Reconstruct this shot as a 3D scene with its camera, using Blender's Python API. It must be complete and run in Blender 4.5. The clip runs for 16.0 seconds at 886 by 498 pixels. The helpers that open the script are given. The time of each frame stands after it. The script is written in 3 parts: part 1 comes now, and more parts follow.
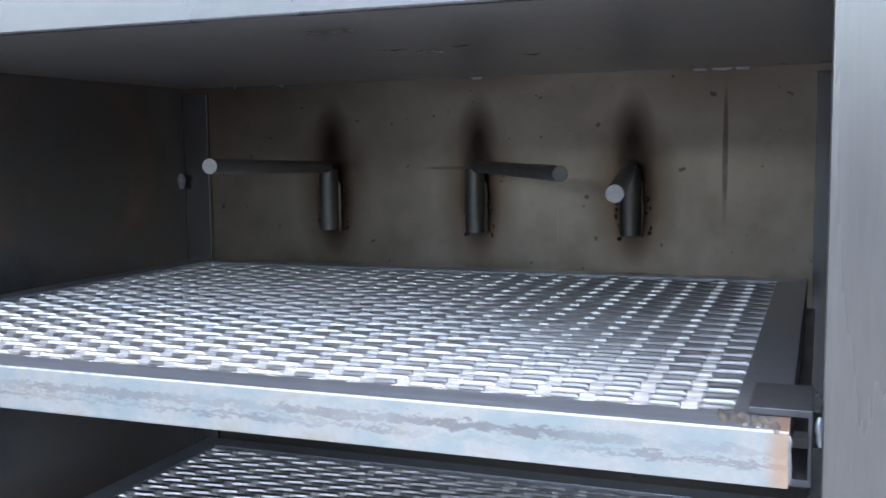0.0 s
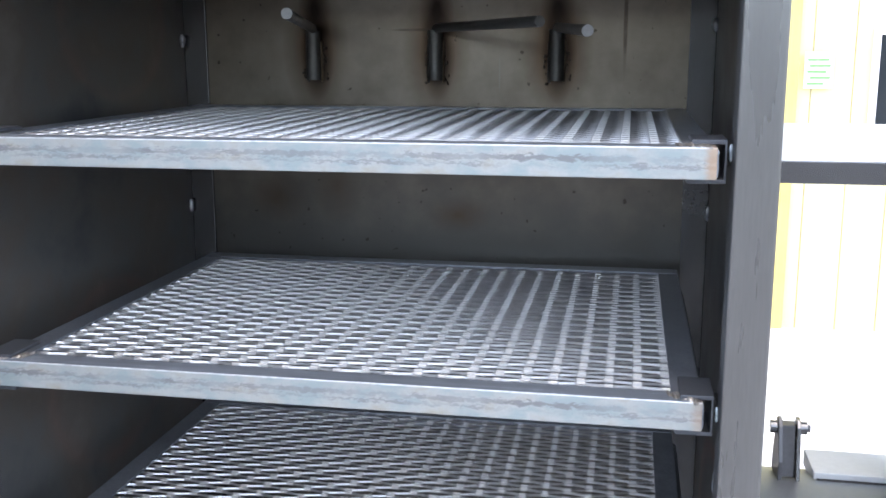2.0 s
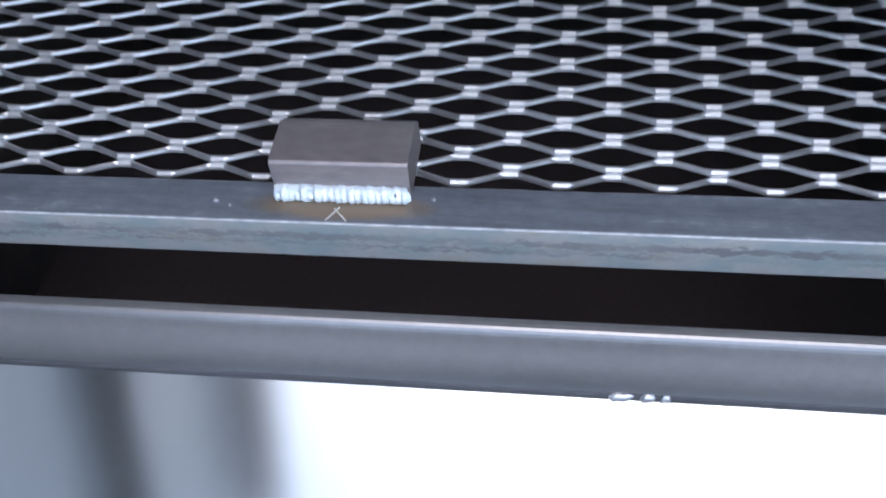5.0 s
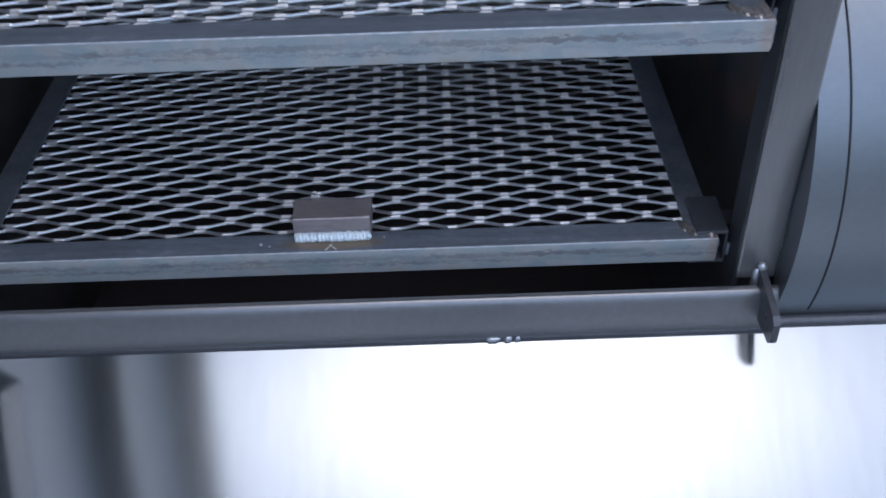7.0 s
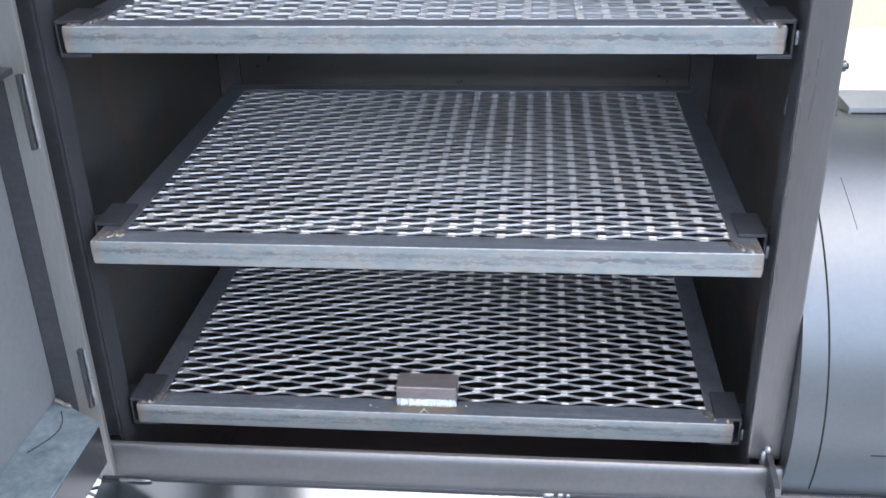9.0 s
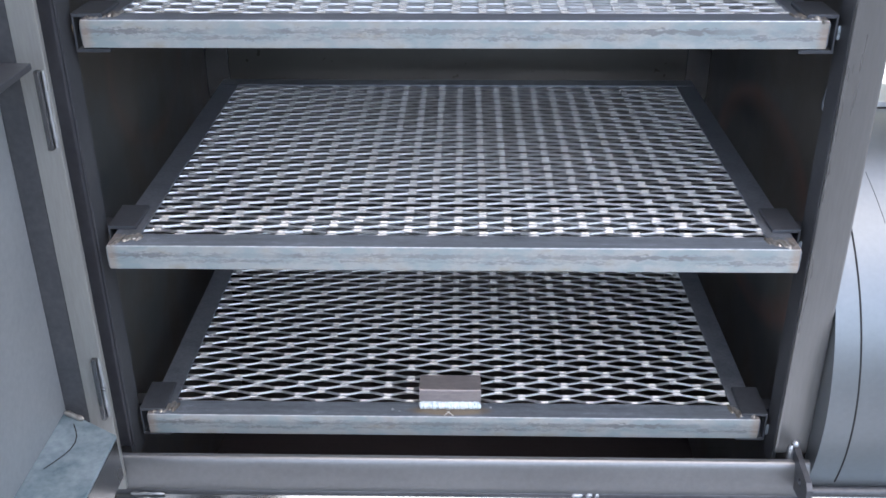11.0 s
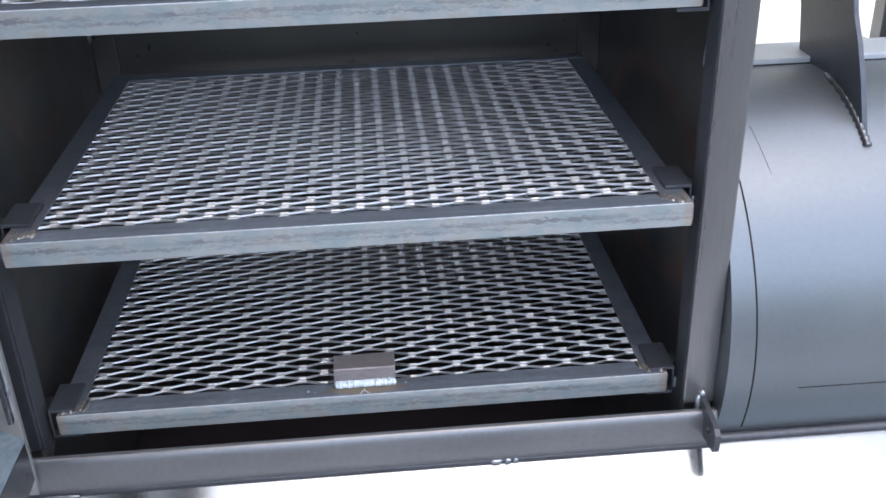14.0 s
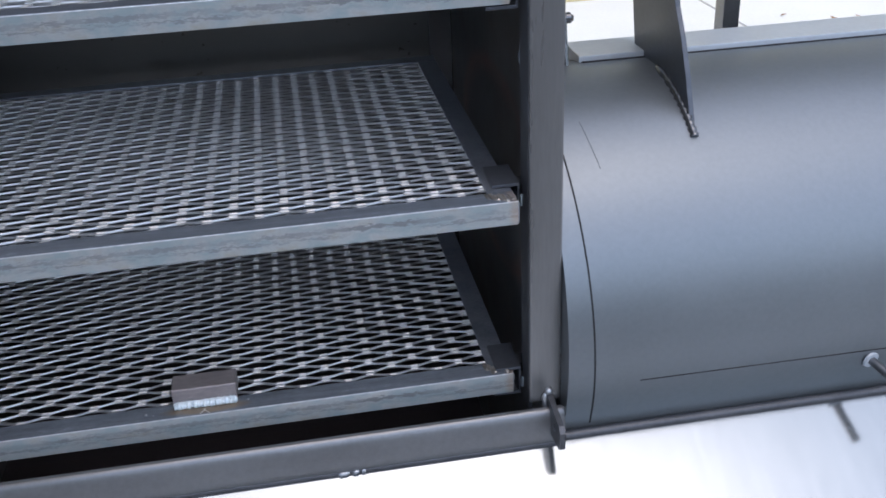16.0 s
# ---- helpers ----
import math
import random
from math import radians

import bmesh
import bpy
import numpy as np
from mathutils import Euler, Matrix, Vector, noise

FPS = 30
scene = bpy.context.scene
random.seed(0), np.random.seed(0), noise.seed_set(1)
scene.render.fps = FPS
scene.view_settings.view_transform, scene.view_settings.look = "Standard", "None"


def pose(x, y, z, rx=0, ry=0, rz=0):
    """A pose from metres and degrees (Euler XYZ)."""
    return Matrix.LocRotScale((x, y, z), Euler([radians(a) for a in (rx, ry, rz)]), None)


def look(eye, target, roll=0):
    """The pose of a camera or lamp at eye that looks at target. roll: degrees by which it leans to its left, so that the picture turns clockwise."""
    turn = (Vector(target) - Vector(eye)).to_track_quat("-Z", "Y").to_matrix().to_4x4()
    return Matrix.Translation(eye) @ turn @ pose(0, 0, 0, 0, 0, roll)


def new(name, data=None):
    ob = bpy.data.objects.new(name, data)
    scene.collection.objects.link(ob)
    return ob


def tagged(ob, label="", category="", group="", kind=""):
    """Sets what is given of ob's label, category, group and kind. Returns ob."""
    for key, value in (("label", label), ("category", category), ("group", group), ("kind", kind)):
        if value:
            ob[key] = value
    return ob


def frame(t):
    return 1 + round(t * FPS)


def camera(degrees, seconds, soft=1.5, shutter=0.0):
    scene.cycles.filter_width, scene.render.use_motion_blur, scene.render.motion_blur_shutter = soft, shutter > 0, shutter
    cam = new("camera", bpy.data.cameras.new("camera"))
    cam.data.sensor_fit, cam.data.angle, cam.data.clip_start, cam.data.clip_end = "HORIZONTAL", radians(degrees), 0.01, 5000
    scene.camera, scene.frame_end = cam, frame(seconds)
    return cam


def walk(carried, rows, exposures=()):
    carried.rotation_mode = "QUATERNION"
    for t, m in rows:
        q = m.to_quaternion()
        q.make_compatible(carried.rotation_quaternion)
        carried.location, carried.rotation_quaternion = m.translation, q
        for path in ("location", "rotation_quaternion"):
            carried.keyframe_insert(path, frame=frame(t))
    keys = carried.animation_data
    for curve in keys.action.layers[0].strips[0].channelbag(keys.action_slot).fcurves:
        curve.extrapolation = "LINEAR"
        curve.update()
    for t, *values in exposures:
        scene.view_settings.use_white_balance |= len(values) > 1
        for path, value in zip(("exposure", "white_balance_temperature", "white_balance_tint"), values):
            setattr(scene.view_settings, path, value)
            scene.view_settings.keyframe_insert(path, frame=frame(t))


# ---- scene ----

# ---------------------------------------------------------------- camera
cam = camera(48, 16.0, soft=1.6, shutter=0.2)
# seconds, eye x y z, yaw, pitch, roll
PATH = [
    (0.0, 0.3480, -0.4650, 1.4310, 20.838, -5.752, 0.713),
    (0.5, 0.3540, -0.4840, 1.4270, 21.081, -5.881, 0.508),
    (1.0, 0.3290, -0.5650, 1.4310, 17.438, -6.841, 0.477),
    (1.5, 0.2810, -0.7020, 1.4090, 12.327, -8.986, -0.249),
    (2.0, 0.2690, -0.8310, 1.3840, 10.661, -11.379, 0.120),
    (2.5, 0.2600, -0.8760, 1.3900, 10.965, -12.819, 0.067),
    (3.0, 0.2550, -0.8750, 1.3670, 11.581, -14.230, 0.935),
    (3.5, 0.2380, -0.8750, 1.2830, 11.088, -18.607, 1.747),
    (4.0, 0.2440, -0.8030, 1.2570, 10.385, -28.103, 2.907),
    (4.5, 0.1630, -0.5270, 1.1370, 8.589, -37.965, 3.184),
    (5.0, 0.1110, -0.3050, 1.0060, 6.482, -50.294, 4.310),
    (5.2, 0.0990, -0.2760, 0.9990, 5.380, -54.445, 2.679),
    (7.3, 0.0960, -0.7490, 1.2520, -1.429, -37.225, 1.686),
    (7.5, 0.0960, -0.7940, 1.2710, 0.630, -35.710, 1.616),
    (8.0, 0.1090, -0.8920, 1.2710, 3.971, -29.814, 1.112),
    (8.5, 0.1230, -0.9070, 1.3050, 4.922, -28.362, 1.080),
    (9.0, 0.1150, -0.9070, 1.3180, 5.113, -26.785, 1.341),
    (9.2, 0.1210, -0.9060, 1.3130, 5.687, -26.029, 1.578),
    (11.5, -0.0160, -0.8860, 1.3150, -0.622, -27.419, -0.296),
    (12.0, -0.0230, -0.8900, 1.3110, -1.906, -27.243, -0.423),
    (12.5, -0.0100, -0.8970, 1.3020, -2.514, -26.906, 0.041),
    (13.0, -0.0170, -0.8970, 1.2980, -3.992, -26.992, 0.086),
    (13.5, -0.0020, -0.9020, 1.2950, -4.517, -27.033, 0.632),
    (14.0, 0.0220, -0.9060, 1.2960, -4.934, -27.451, 1.488),
    (14.5, 0.0440, -0.9140, 1.2790, -5.772, -27.217, 2.141),
    (15.0, 0.0720, -0.9300, 1.2690, -6.508, -26.914, 2.777),
    (15.5, 0.0840, -0.9200, 1.2910, -8.212, -27.780, 2.634),
    (16.0, 0.1270, -0.9050, 1.2850, -9.805, -27.188, 2.367),
]
walk(cam, [(t, pose(x, y, z, 90 + pitch, roll, yaw)) for t, x, y, z, yaw, pitch, roll in PATH],
     exposures=[(0, 2.45, 6850, 10), (1.5, 2.45, 7000, 10), (2.2, 2.2, 7050, 10), (3.5, 2, 6850, 10), (4.3, 2.05, 6600, 10), (5.2, 1.65, 6250, 10), (7.3, 0.85, 5950, 10), (8, 1.15, 6050, 10), (9, 1.92, 6850, 10), (12.5, 1.9, 6850, 10), (13, 1.85, 6800, 10), (14, 1.7, 6750, 10), (15, 1.3, 6600, 10), (16, 1.12, 6550, 10)])

# ---------------------------------------------------------------- light
SUN_ELEV, SUN_AZ = 72.0, 165.0
world = bpy.data.worlds.new("sky")
scene.world = world
world.use_nodes = True
wn = world.node_tree
sky = wn.nodes.new("ShaderNodeTexSky")
sky.sky_type = 'NISHITA'
sky.sun_disc = False
sky.sun_elevation, sky.sun_rotation = radians(SUN_ELEV), radians(SUN_AZ)
sky.dust_density, sky.ozone_density, sky.air_density = 1.5, 1.5, 1.0
wn.links.new(sky.outputs[0], wn.nodes["Background"].inputs[0])
wn.nodes["Background"].inputs[1].default_value = 0.15
sun = bpy.data.lights.new("sun", 'SUN')
sun.energy, sun.angle, sun.color = 0.6, radians(166), (1.0, 0.97, 0.925)
sun_ob = new("sun", sun)
az, el = radians(SUN_AZ), radians(SUN_ELEV)
sun_dir = Vector((math.sin(az) * math.cos(el), math.cos(az) * math.cos(el), math.sin(el)))
sun_ob.matrix_world = look(sun_dir * 20, (0, 0, 0))


# ---------------------------------------------------------------- materials
def node_material(name):
    m = bpy.data.materials.new(name)
    m.use_nodes = True
    nt = m.node_tree
    return m, nt, nt.nodes["Principled BSDF"]


def ramp(nt, fac, stops):
    r = nt.nodes.new("ShaderNodeValToRGB")
    e = r.color_ramp.elements
    e[0].position, e[0].color = stops[0][0], (*stops[0][1], 1)
    e[1].position, e[1].color = stops[-1][0], (*stops[-1][1], 1)
    for p, c in stops[1:-1]:
        n = e.new(p)
        n.color = (*c, 1)
    nt.links.new(fac, r.inputs[0])
    return r.outputs[0]


def coords(nt, scale=(1, 1, 1)):
    tc = nt.nodes.new("ShaderNodeTexCoord")
    mp = nt.nodes.new("ShaderNodeMapping")
    mp.inputs["Scale"].default_value = scale
    nt.links.new(tc.outputs["Object"], mp.inputs[0])
    return mp.outputs[0]


def noise_fac(nt, scale, detail=4, rough=0.6, stretch=(1, 1, 1)):
    n = nt.nodes.new("ShaderNodeTexNoise")
    n.inputs["Scale"].default_value, n.inputs["Detail"].default_value, n.inputs["Roughness"].default_value = scale, detail, rough
    nt.links.new(coords(nt, stretch), n.inputs["Vector"])
    return n.outputs[0]


def mixed(nt, fac, a, b, mode='MIX'):
    n = nt.nodes.new("ShaderNodeMix")
    n.data_type, n.blend_type = 'RGBA', mode
    for sock, v in ((0, fac), (6, a), (7, b)):
        if isinstance(v, (int, float)):
            n.inputs[sock].default_value = v
        elif isinstance(v, tuple):
            n.inputs[sock].default_value = (*v, 1)
        else:
            nt.links.new(v, n.inputs[sock])
    return n.outputs[2]


def to_range(nt, fac, lo, hi, a=0.0, b=1.0):
    n = nt.nodes.new("ShaderNodeMapRange")
    n.inputs[1].default_value, n.inputs[2].default_value, n.inputs[3].default_value, n.inputs[4].default_value = lo, hi, a, b
    nt.links.new(fac, n.inputs[0])
    return n.outputs[0]


def bump(nt, bsdf, fac, strength, dist=0.001):
    b = nt.nodes.new("ShaderNodeBump")
    b.inputs["Strength"].default_value, b.inputs["Distance"].default_value = strength, dist
    nt.links.new(fac, b.inputs["Height"])
    nt.links.new(b.outputs[0], bsdf.inputs["Normal"])


def steel(name, dark, light, metal=0.7, rough=(0.35, 0.55), scale=9.0, fine=160.0, stretch=(1, 1, 1), bumpiness=0.15):
    """Bare or scaled steel: two colours mottled at two scales, uneven gloss, fine relief."""
    m, nt, b = node_material(name)
    big, small = noise_fac(nt, scale, 5, 0.6, stretch), noise_fac(nt, fine, 3, 0.6, stretch)
    fac = mixed(nt, 0.35, big, small)
    col = ramp(nt, fac, [(0.3, dark), (0.7, light)])
    nt.links.new(col, b.inputs["Base Color"])
    b.inputs["Metallic"].default_value = metal
    nt.links.new(to_range(nt, big, 0.3, 0.7, *rough), b.inputs["Roughness"])
    bump(nt, b, small, bumpiness, 0.0006)
    return m


def blob(nt, centre, radii):
    """1 at a centre, falling to 0 at the given radii."""
    tc, mp, g = nt.nodes.new("ShaderNodeTexCoord"), nt.nodes.new("ShaderNodeMapping"), nt.nodes.new("ShaderNodeTexGradient")
    mp.vector_type, g.gradient_type = 'TEXTURE', 'SPHERICAL'
    mp.inputs["Location"].default_value, mp.inputs["Scale"].default_value = centre, radii
    nt.links.new(tc.outputs["Object"], mp.inputs[0])
    nt.links.new(mp.outputs[0], g.inputs[0])
    return g.outputs[1]


def math_node(nt, op, a, b):
    n = nt.nodes.new("ShaderNodeMath")
    n.operation = op
    for i, v in enumerate((a, b)):
        if isinstance(v, (int, float)):
            n.inputs[i].default_value = v
        else:
            nt.links.new(v, n.inputs[i])
    return n.outputs[0]


def stained_and_shaded(name):
    """Back plate: warm grey steel with brown heat tint where the rods are welded on, soot above them, and the lower
    part's shade put into the colour.
    """
    m, nt, b = node_material(name)
    big, mid, small = noise_fac(nt, 4, 5), noise_fac(nt, 22, 5), noise_fac(nt, 220, 3)
    col = ramp(nt, mixed(nt, 0.4, big, mid), [(0.3, (0.16, 0.13, 0.102)), (0.5, (0.245, 0.212, 0.172)), (0.72, (0.32, 0.287, 0.243))])
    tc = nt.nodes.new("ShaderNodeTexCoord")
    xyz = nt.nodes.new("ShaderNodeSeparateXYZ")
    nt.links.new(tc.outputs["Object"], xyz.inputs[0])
    # Darker grey below about 1.2 m: the lower wall's shade put into the colour.
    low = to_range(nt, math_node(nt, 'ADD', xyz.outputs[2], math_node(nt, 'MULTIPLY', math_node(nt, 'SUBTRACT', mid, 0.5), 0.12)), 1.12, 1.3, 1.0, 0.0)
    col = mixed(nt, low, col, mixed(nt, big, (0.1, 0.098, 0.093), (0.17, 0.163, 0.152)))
    for x in (-0.178, -0.002, 0.166):
        rough_edge = math_node(nt, 'MULTIPLY', math_node(nt, 'SUBTRACT', mid, 0.5), 0.5)
        for c, r, tone, k in (((x, 0.56, 1.385), (0.052, 0.2, 0.1), (0.1, 0.06, 0.034), 1.3), ((x + 0.002, 0.56, 1.375), (0.026, 0.2, 0.07), (0.024, 0.014, 0.01), 1.5), ((x, 0.56, 1.435), (0.026, 0.2, 0.062), (0.024, 0.015, 0.011), 1.15)):
            f = math_node(nt, 'ADD', blob(nt, c, r), 0.0)
            f = math_node(nt, 'MULTIPLY', f, math_node(nt, 'ADD', rough_edge, k))
            f = to_range(nt, f, 0.05, 0.95)
            col = mixed(nt, f, col, tone)
    for c, r in (((0.25, 0.56, 1.51), (0.1, 0.2, 0.055)), ((0.0, 0.56, 1.51), (0.09, 0.2, 0.025)), ((-0.3, 0.56, 1.5), (0.09, 0.2, 0.04)), ((-0.24, 0.56, 1.17), (0.05, 0.2, 0.04)), ((0.03, 0.56, 1.15), (0.05, 0.2, 0.03)), ((-0.15, 0.56, 1.19), (0.04, 0.2, 0.06))):
        col = mixed(nt, math_node(nt, 'MULTIPLY', blob(nt, c, r), mid), col, (0.09, 0.05, 0.025))
    for c, r, tone in (((0.257, 0.56, 1.42), (0.0032, 0.2, 0.085), (0.085, 0.066, 0.05)), ((0.087, 0.56, 1.35), (0.0014, 0.2, 0.03), (0.25, 0.235, 0.205)), ((-0.03, 0.56, 1.41), (0.04, 0.2, 0.0022), (0.06, 0.045, 0.035)), ((0.27, 0.56, 1.3), (0.0014, 0.2, 0.02), (0.22, 0.21, 0.18))):
        col = mixed(nt, math_node(nt, 'MULTIPLY', to_range(nt, blob(nt, c, r), 0.0, 0.4), to_range(nt, mid, 0.35, 0.6, 0.15, 0.8)), col, tone)
    specks = to_range(nt, noise_fac(nt, 90, 2, 0.4), 0.73, 0.76)
    col = mixed(nt, math_node(nt, 'MULTIPLY', specks, 0.7), col, (0.05, 0.04, 0.03))
    nt.links.new(col, b.inputs["Base Color"])
    b.inputs["Metallic"].default_value = 0.8
    nt.links.new(to_range(nt, mid, 0.3, 0.7, 0.29, 0.38), b.inputs["Roughness"])
    bump(nt, b, small, 0.12, 0.0006)
    return m


def ground_angle(name, pale, band, top, tinted=False, heat=0.35):
    """Angle iron: the front leg is ground pale with a ragged band of grey scale left on it, the top leg keeps its
    blue-grey scale, the ends are heat-browned, the top edge has a painted highlight.
    """
    m, nt, b = node_material(name)
    tc = nt.nodes.new("ShaderNodeTexCoord")
    xyz = nt.nodes.new("ShaderNodeSeparateXYZ")
    nt.links.new(tc.outputs["Object"], xyz.inputs[0])
    rag, fine, long = noise_fac(nt, 170, 8, 0.78, (0.5, 1, 1.5)), noise_fac(nt, 300, 3), noise_fac(nt, 8, 3, 0.6, (1, 1, 0.2))
    streak = noise_fac(nt, 60, 5, 0.65, (0.1, 1.6, 1))
    z = math_node(nt, 'ADD', xyz.outputs[2], math_node(nt, 'MULTIPLY', math_node(nt, 'SUBTRACT', rag, 0.5), 0.024))
    dist = math_node(nt, 'ABSOLUTE', math_node(nt, 'ADD', z, 0.0105), 0)
    f = to_range(nt, dist, 0.0018, 0.0026, 1.0, 0.0)
    second = to_range(nt, math_node(nt, 'ABSOLUTE', math_node(nt, 'ADD', z, 0.0165), 0), 0.0009, 0.0015, 0.8, 0.0)
    f = math_node(nt, 'MULTIPLY', f, to_range(nt, long, 0.4, 0.58, 0.1, 0.9))
    f = math_node(nt, 'MAXIMUM', f, math_node(nt, 'MULTIPLY', second, to_range(nt, long, 0.58, 0.45, 0.15, 0.9)))
    lightness = ramp(nt, mixed(nt, 0.4, long, fine), [(0.3, tuple(c * 0.78 for c in pale)), (0.7, pale)])
    hue = noise_fac(nt, 24, 4, 0.6, (1, 1, 2))
    lightness = mixed(nt, to_range(nt, hue, 0.47, 0.6, 0.0, 0.8), lightness, (pale[0] * 0.66, pale[1] * 0.78, pale[2] * 0.82))
    lightness = mixed(nt, to_range(nt, hue, 0.45, 0.33, 0.0, 0.8), lightness, (pale[0] * 0.82, pale[1] * 0.74, pale[2] * 0.62))
    col = mixed(nt, f, lightness, band)
    upper = to_range(nt, xyz.outputs[2], -0.0012, -0.0006)
    topcol = ramp(nt, mixed(nt, 0.65, rag, mixed(nt, 0.4, streak, long)), [(0.34, tuple(c * 0.5 for c in top)), (0.55, tuple(c * 1.1 for c in top)), (0.68, tuple(c * 2.3 for c in top))])
    col = mixed(nt, upper, col, topcol)
    # Bright line along the worn top edge: a highlight put into the colour.
    worn_glint = math_node(nt, 'MULTIPLY', to_range(nt, math_node(nt, 'ABSOLUTE', math_node(nt, 'ADD', xyz.outputs[2], 0.0007), 0), 0.0003, 0.0007, 1.0, 0.0), to_range(nt, rag, 0.35, 0.6, 0.2, 1.0))
    col = mixed(nt, worn_glint, col, (0.75, 0.76, 0.77))
    if tinted:
        tint = math_node(nt, 'MULTIPLY', blob(nt, (-0.002, 0.011, 0.0), (0.055, 0.011, 0.02)), to_range(nt, rag, 0.3, 0.6, 0.8, 2.2))
        col = mixed(nt, to_range(nt, tint, 0.1, 0.7, 0.0, 0.8), col, (0.24, 0.17, 0.1))
    end = to_range(nt, math_node(nt, 'ADD', math_node(nt, 'ABSOLUTE', xyz.outputs[0], 0), math_node(nt, 'MULTIPLY', math_node(nt, 'SUBTRACT', rag, 0.5), 0.009)), 0.326, 0.332)
    col = mixed(nt, math_node(nt, 'MULTIPLY', end, heat), col, (0.42, 0.26, 0.15))
    nt.links.new(col, b.inputs["Base Color"])
    b.inputs["Metallic"].default_value = 0.4
    nt.links.new(to_range(nt, rag, 0.3, 0.7, 0.26, 0.46), b.inputs["Roughness"])
    bump(nt, b, fine, 0.15, 0.0005)
    return m


def tinted_wall(name):
    """Inner walls: dark steel with broad brown heat tint, blue-grey scale and a faint reddish arc."""
    m, nt, b = node_material(name)
    big, mid, small = noise_fac(nt, 3.2, 4), noise_fac(nt, 14, 5), noise_fac(nt, 200, 3)
    col = ramp(nt, mixed(nt, 0.35, big, mid), [(0.36, (0.085, 0.09, 0.097)), (0.46, (0.135, 0.135, 0.132)), (0.54, (0.15, 0.132, 0.117)), (0.66, (0.213, 0.2, 0.184))])
    for c, r, k in (((0.376, 0.255, 0.80), (0.3, 0.26, 0.155), 1.0), ((-0.376, 0.36, 1.42), (0.3, 0.16, 0.12), 0.25), ((-0.376, 0.3, 0.98), (0.3, 0.18, 0.14), 0.3)):
        d = blob(nt, c, r)
        arc = math_node(nt, 'MULTIPLY', to_range(nt, d, 0.11, 0.2), to_range(nt, d, 0.2, 0.36, 1.0, 0.0))
        arc = math_node(nt, 'MULTIPLY', arc, to_range(nt, mid, 0.3, 0.6, 0.4 * k, k))
        col = mixed(nt, arc, col, (0.27, 0.155, 0.125))
    nt.links.new(col, b.inputs["Base Color"])
    b.inputs["Metallic"].default_value = 0.65
    nt.links.new(to_range(nt, mid, 0.3, 0.7, 0.32, 0.46), b.inputs["Roughness"])
    bump(nt, b, small, 0.15, 0.0006)
    return m


JAMB = steel("brushed_jamb_plate", (0.17, 0.168, 0.166), (0.23, 0.227, 0.224), 0.7, (0.24, 0.34), 7, 170, (3, 3, 0.25), 0.04)
PLATE = steel("mill_scale_plate", (0.142, 0.143, 0.148), (0.188, 0.188, 0.194), 0.85, (0.2, 0.3), 6)
SILLPLATE = steel("sill_plate", (0.19, 0.19, 0.194), (0.25, 0.25, 0.254), 0.75, (0.3, 0.4), 6)
TANK = steel("barrel_plate", (0.2, 0.216, 0.229), (0.238, 0.254, 0.268), 0.84, (0.4, 0.48), 4)
DOOR = steel("door_sheet", (0.29, 0.298, 0.303), (0.39, 0.397, 0.4), 0.45, (0.3, 0.42), 5)
JOINT = steel("joint_filler", (0.3, 0.29, 0.28), (0.4, 0.39, 0.38), 0.0, (0.8, 0.9), 20)
DARK_GROUND = steel("unseen_dark_ground", (0.15, 0.143, 0.134), (0.22, 0.21, 0.197), 0.0, (0.8, 0.95), 2, 90)
OPPOSITE = steel("reflection_wall", (0.16, 0.155, 0.145), (0.24, 0.232, 0.22), 0.0, (0.8, 0.9), 0.6, 30)
# Lit copy of the mesh steel: the bonds' brighter catch of light put in.
BOND = steel("lit_bond", (0.47, 0.47, 0.47), (0.6, 0.6, 0.595), 0.7, (0.42, 0.54), 40)
LIGHTPLATE = steel("light_shelf_plate", (0.47, 0.5, 0.53), (0.58, 0.61, 0.64), 0.35, (0.42, 0.52), 6)
INSIDE = tinted_wall("inner_wall_plate")
# Near-black floor: the deep shade below the racks is put into its colour.
VOID_FLOOR = steel("shade_dark_floor", (0.035, 0.027, 0.028), (0.06, 0.046, 0.046), 0.0, (0.7, 0.85), 9)
# Lighter than the walls: bounced light and glare are put into its colour.
ROOF = steel("lightened_roof_plate", (0.25, 0.225, 0.205), (0.37, 0.37, 0.37), 0.6, (0.26, 0.42), 7)
RIM = steel("pale_rim_plate", (0.28, 0.275, 0.26), (0.4, 0.395, 0.375), 0.6, (0.3, 0.42), 7, 160, (3, 3, 0.3))
BACKWALL = stained_and_shaded("stained_shaded_plate")
MESH = steel("expanded_metal", (0.46, 0.46, 0.465), (0.6, 0.6, 0.605), 0.88, (0.3, 0.42), 20)
ANGLE = ground_angle("ground_angle_iron", (0.44, 0.455, 0.45), (0.205, 0.21, 0.217), (0.19, 0.213, 0.245))
ANGLE_HOT = ground_angle("ground_angle_iron_browned_ends", (0.44, 0.455, 0.45), (0.205, 0.21, 0.217), (0.19, 0.213, 0.245), False, 0.65)
ANGLE_TINTED = ground_angle("ground_angle_iron_tinted", (0.44, 0.455, 0.45), (0.205, 0.21, 0.217), (0.19, 0.213, 0.245), True)
FLANGE = steel("scaled_angle_iron", (0.14, 0.153, 0.175), (0.28, 0.297, 0.33), 0.55, (0.28, 0.4), 30, 260)
BLUE = steel("blued_angle_iron", (0.11, 0.16, 0.185), (0.34, 0.4, 0.43), 0.35, (0.38, 0.5), 34, 120)
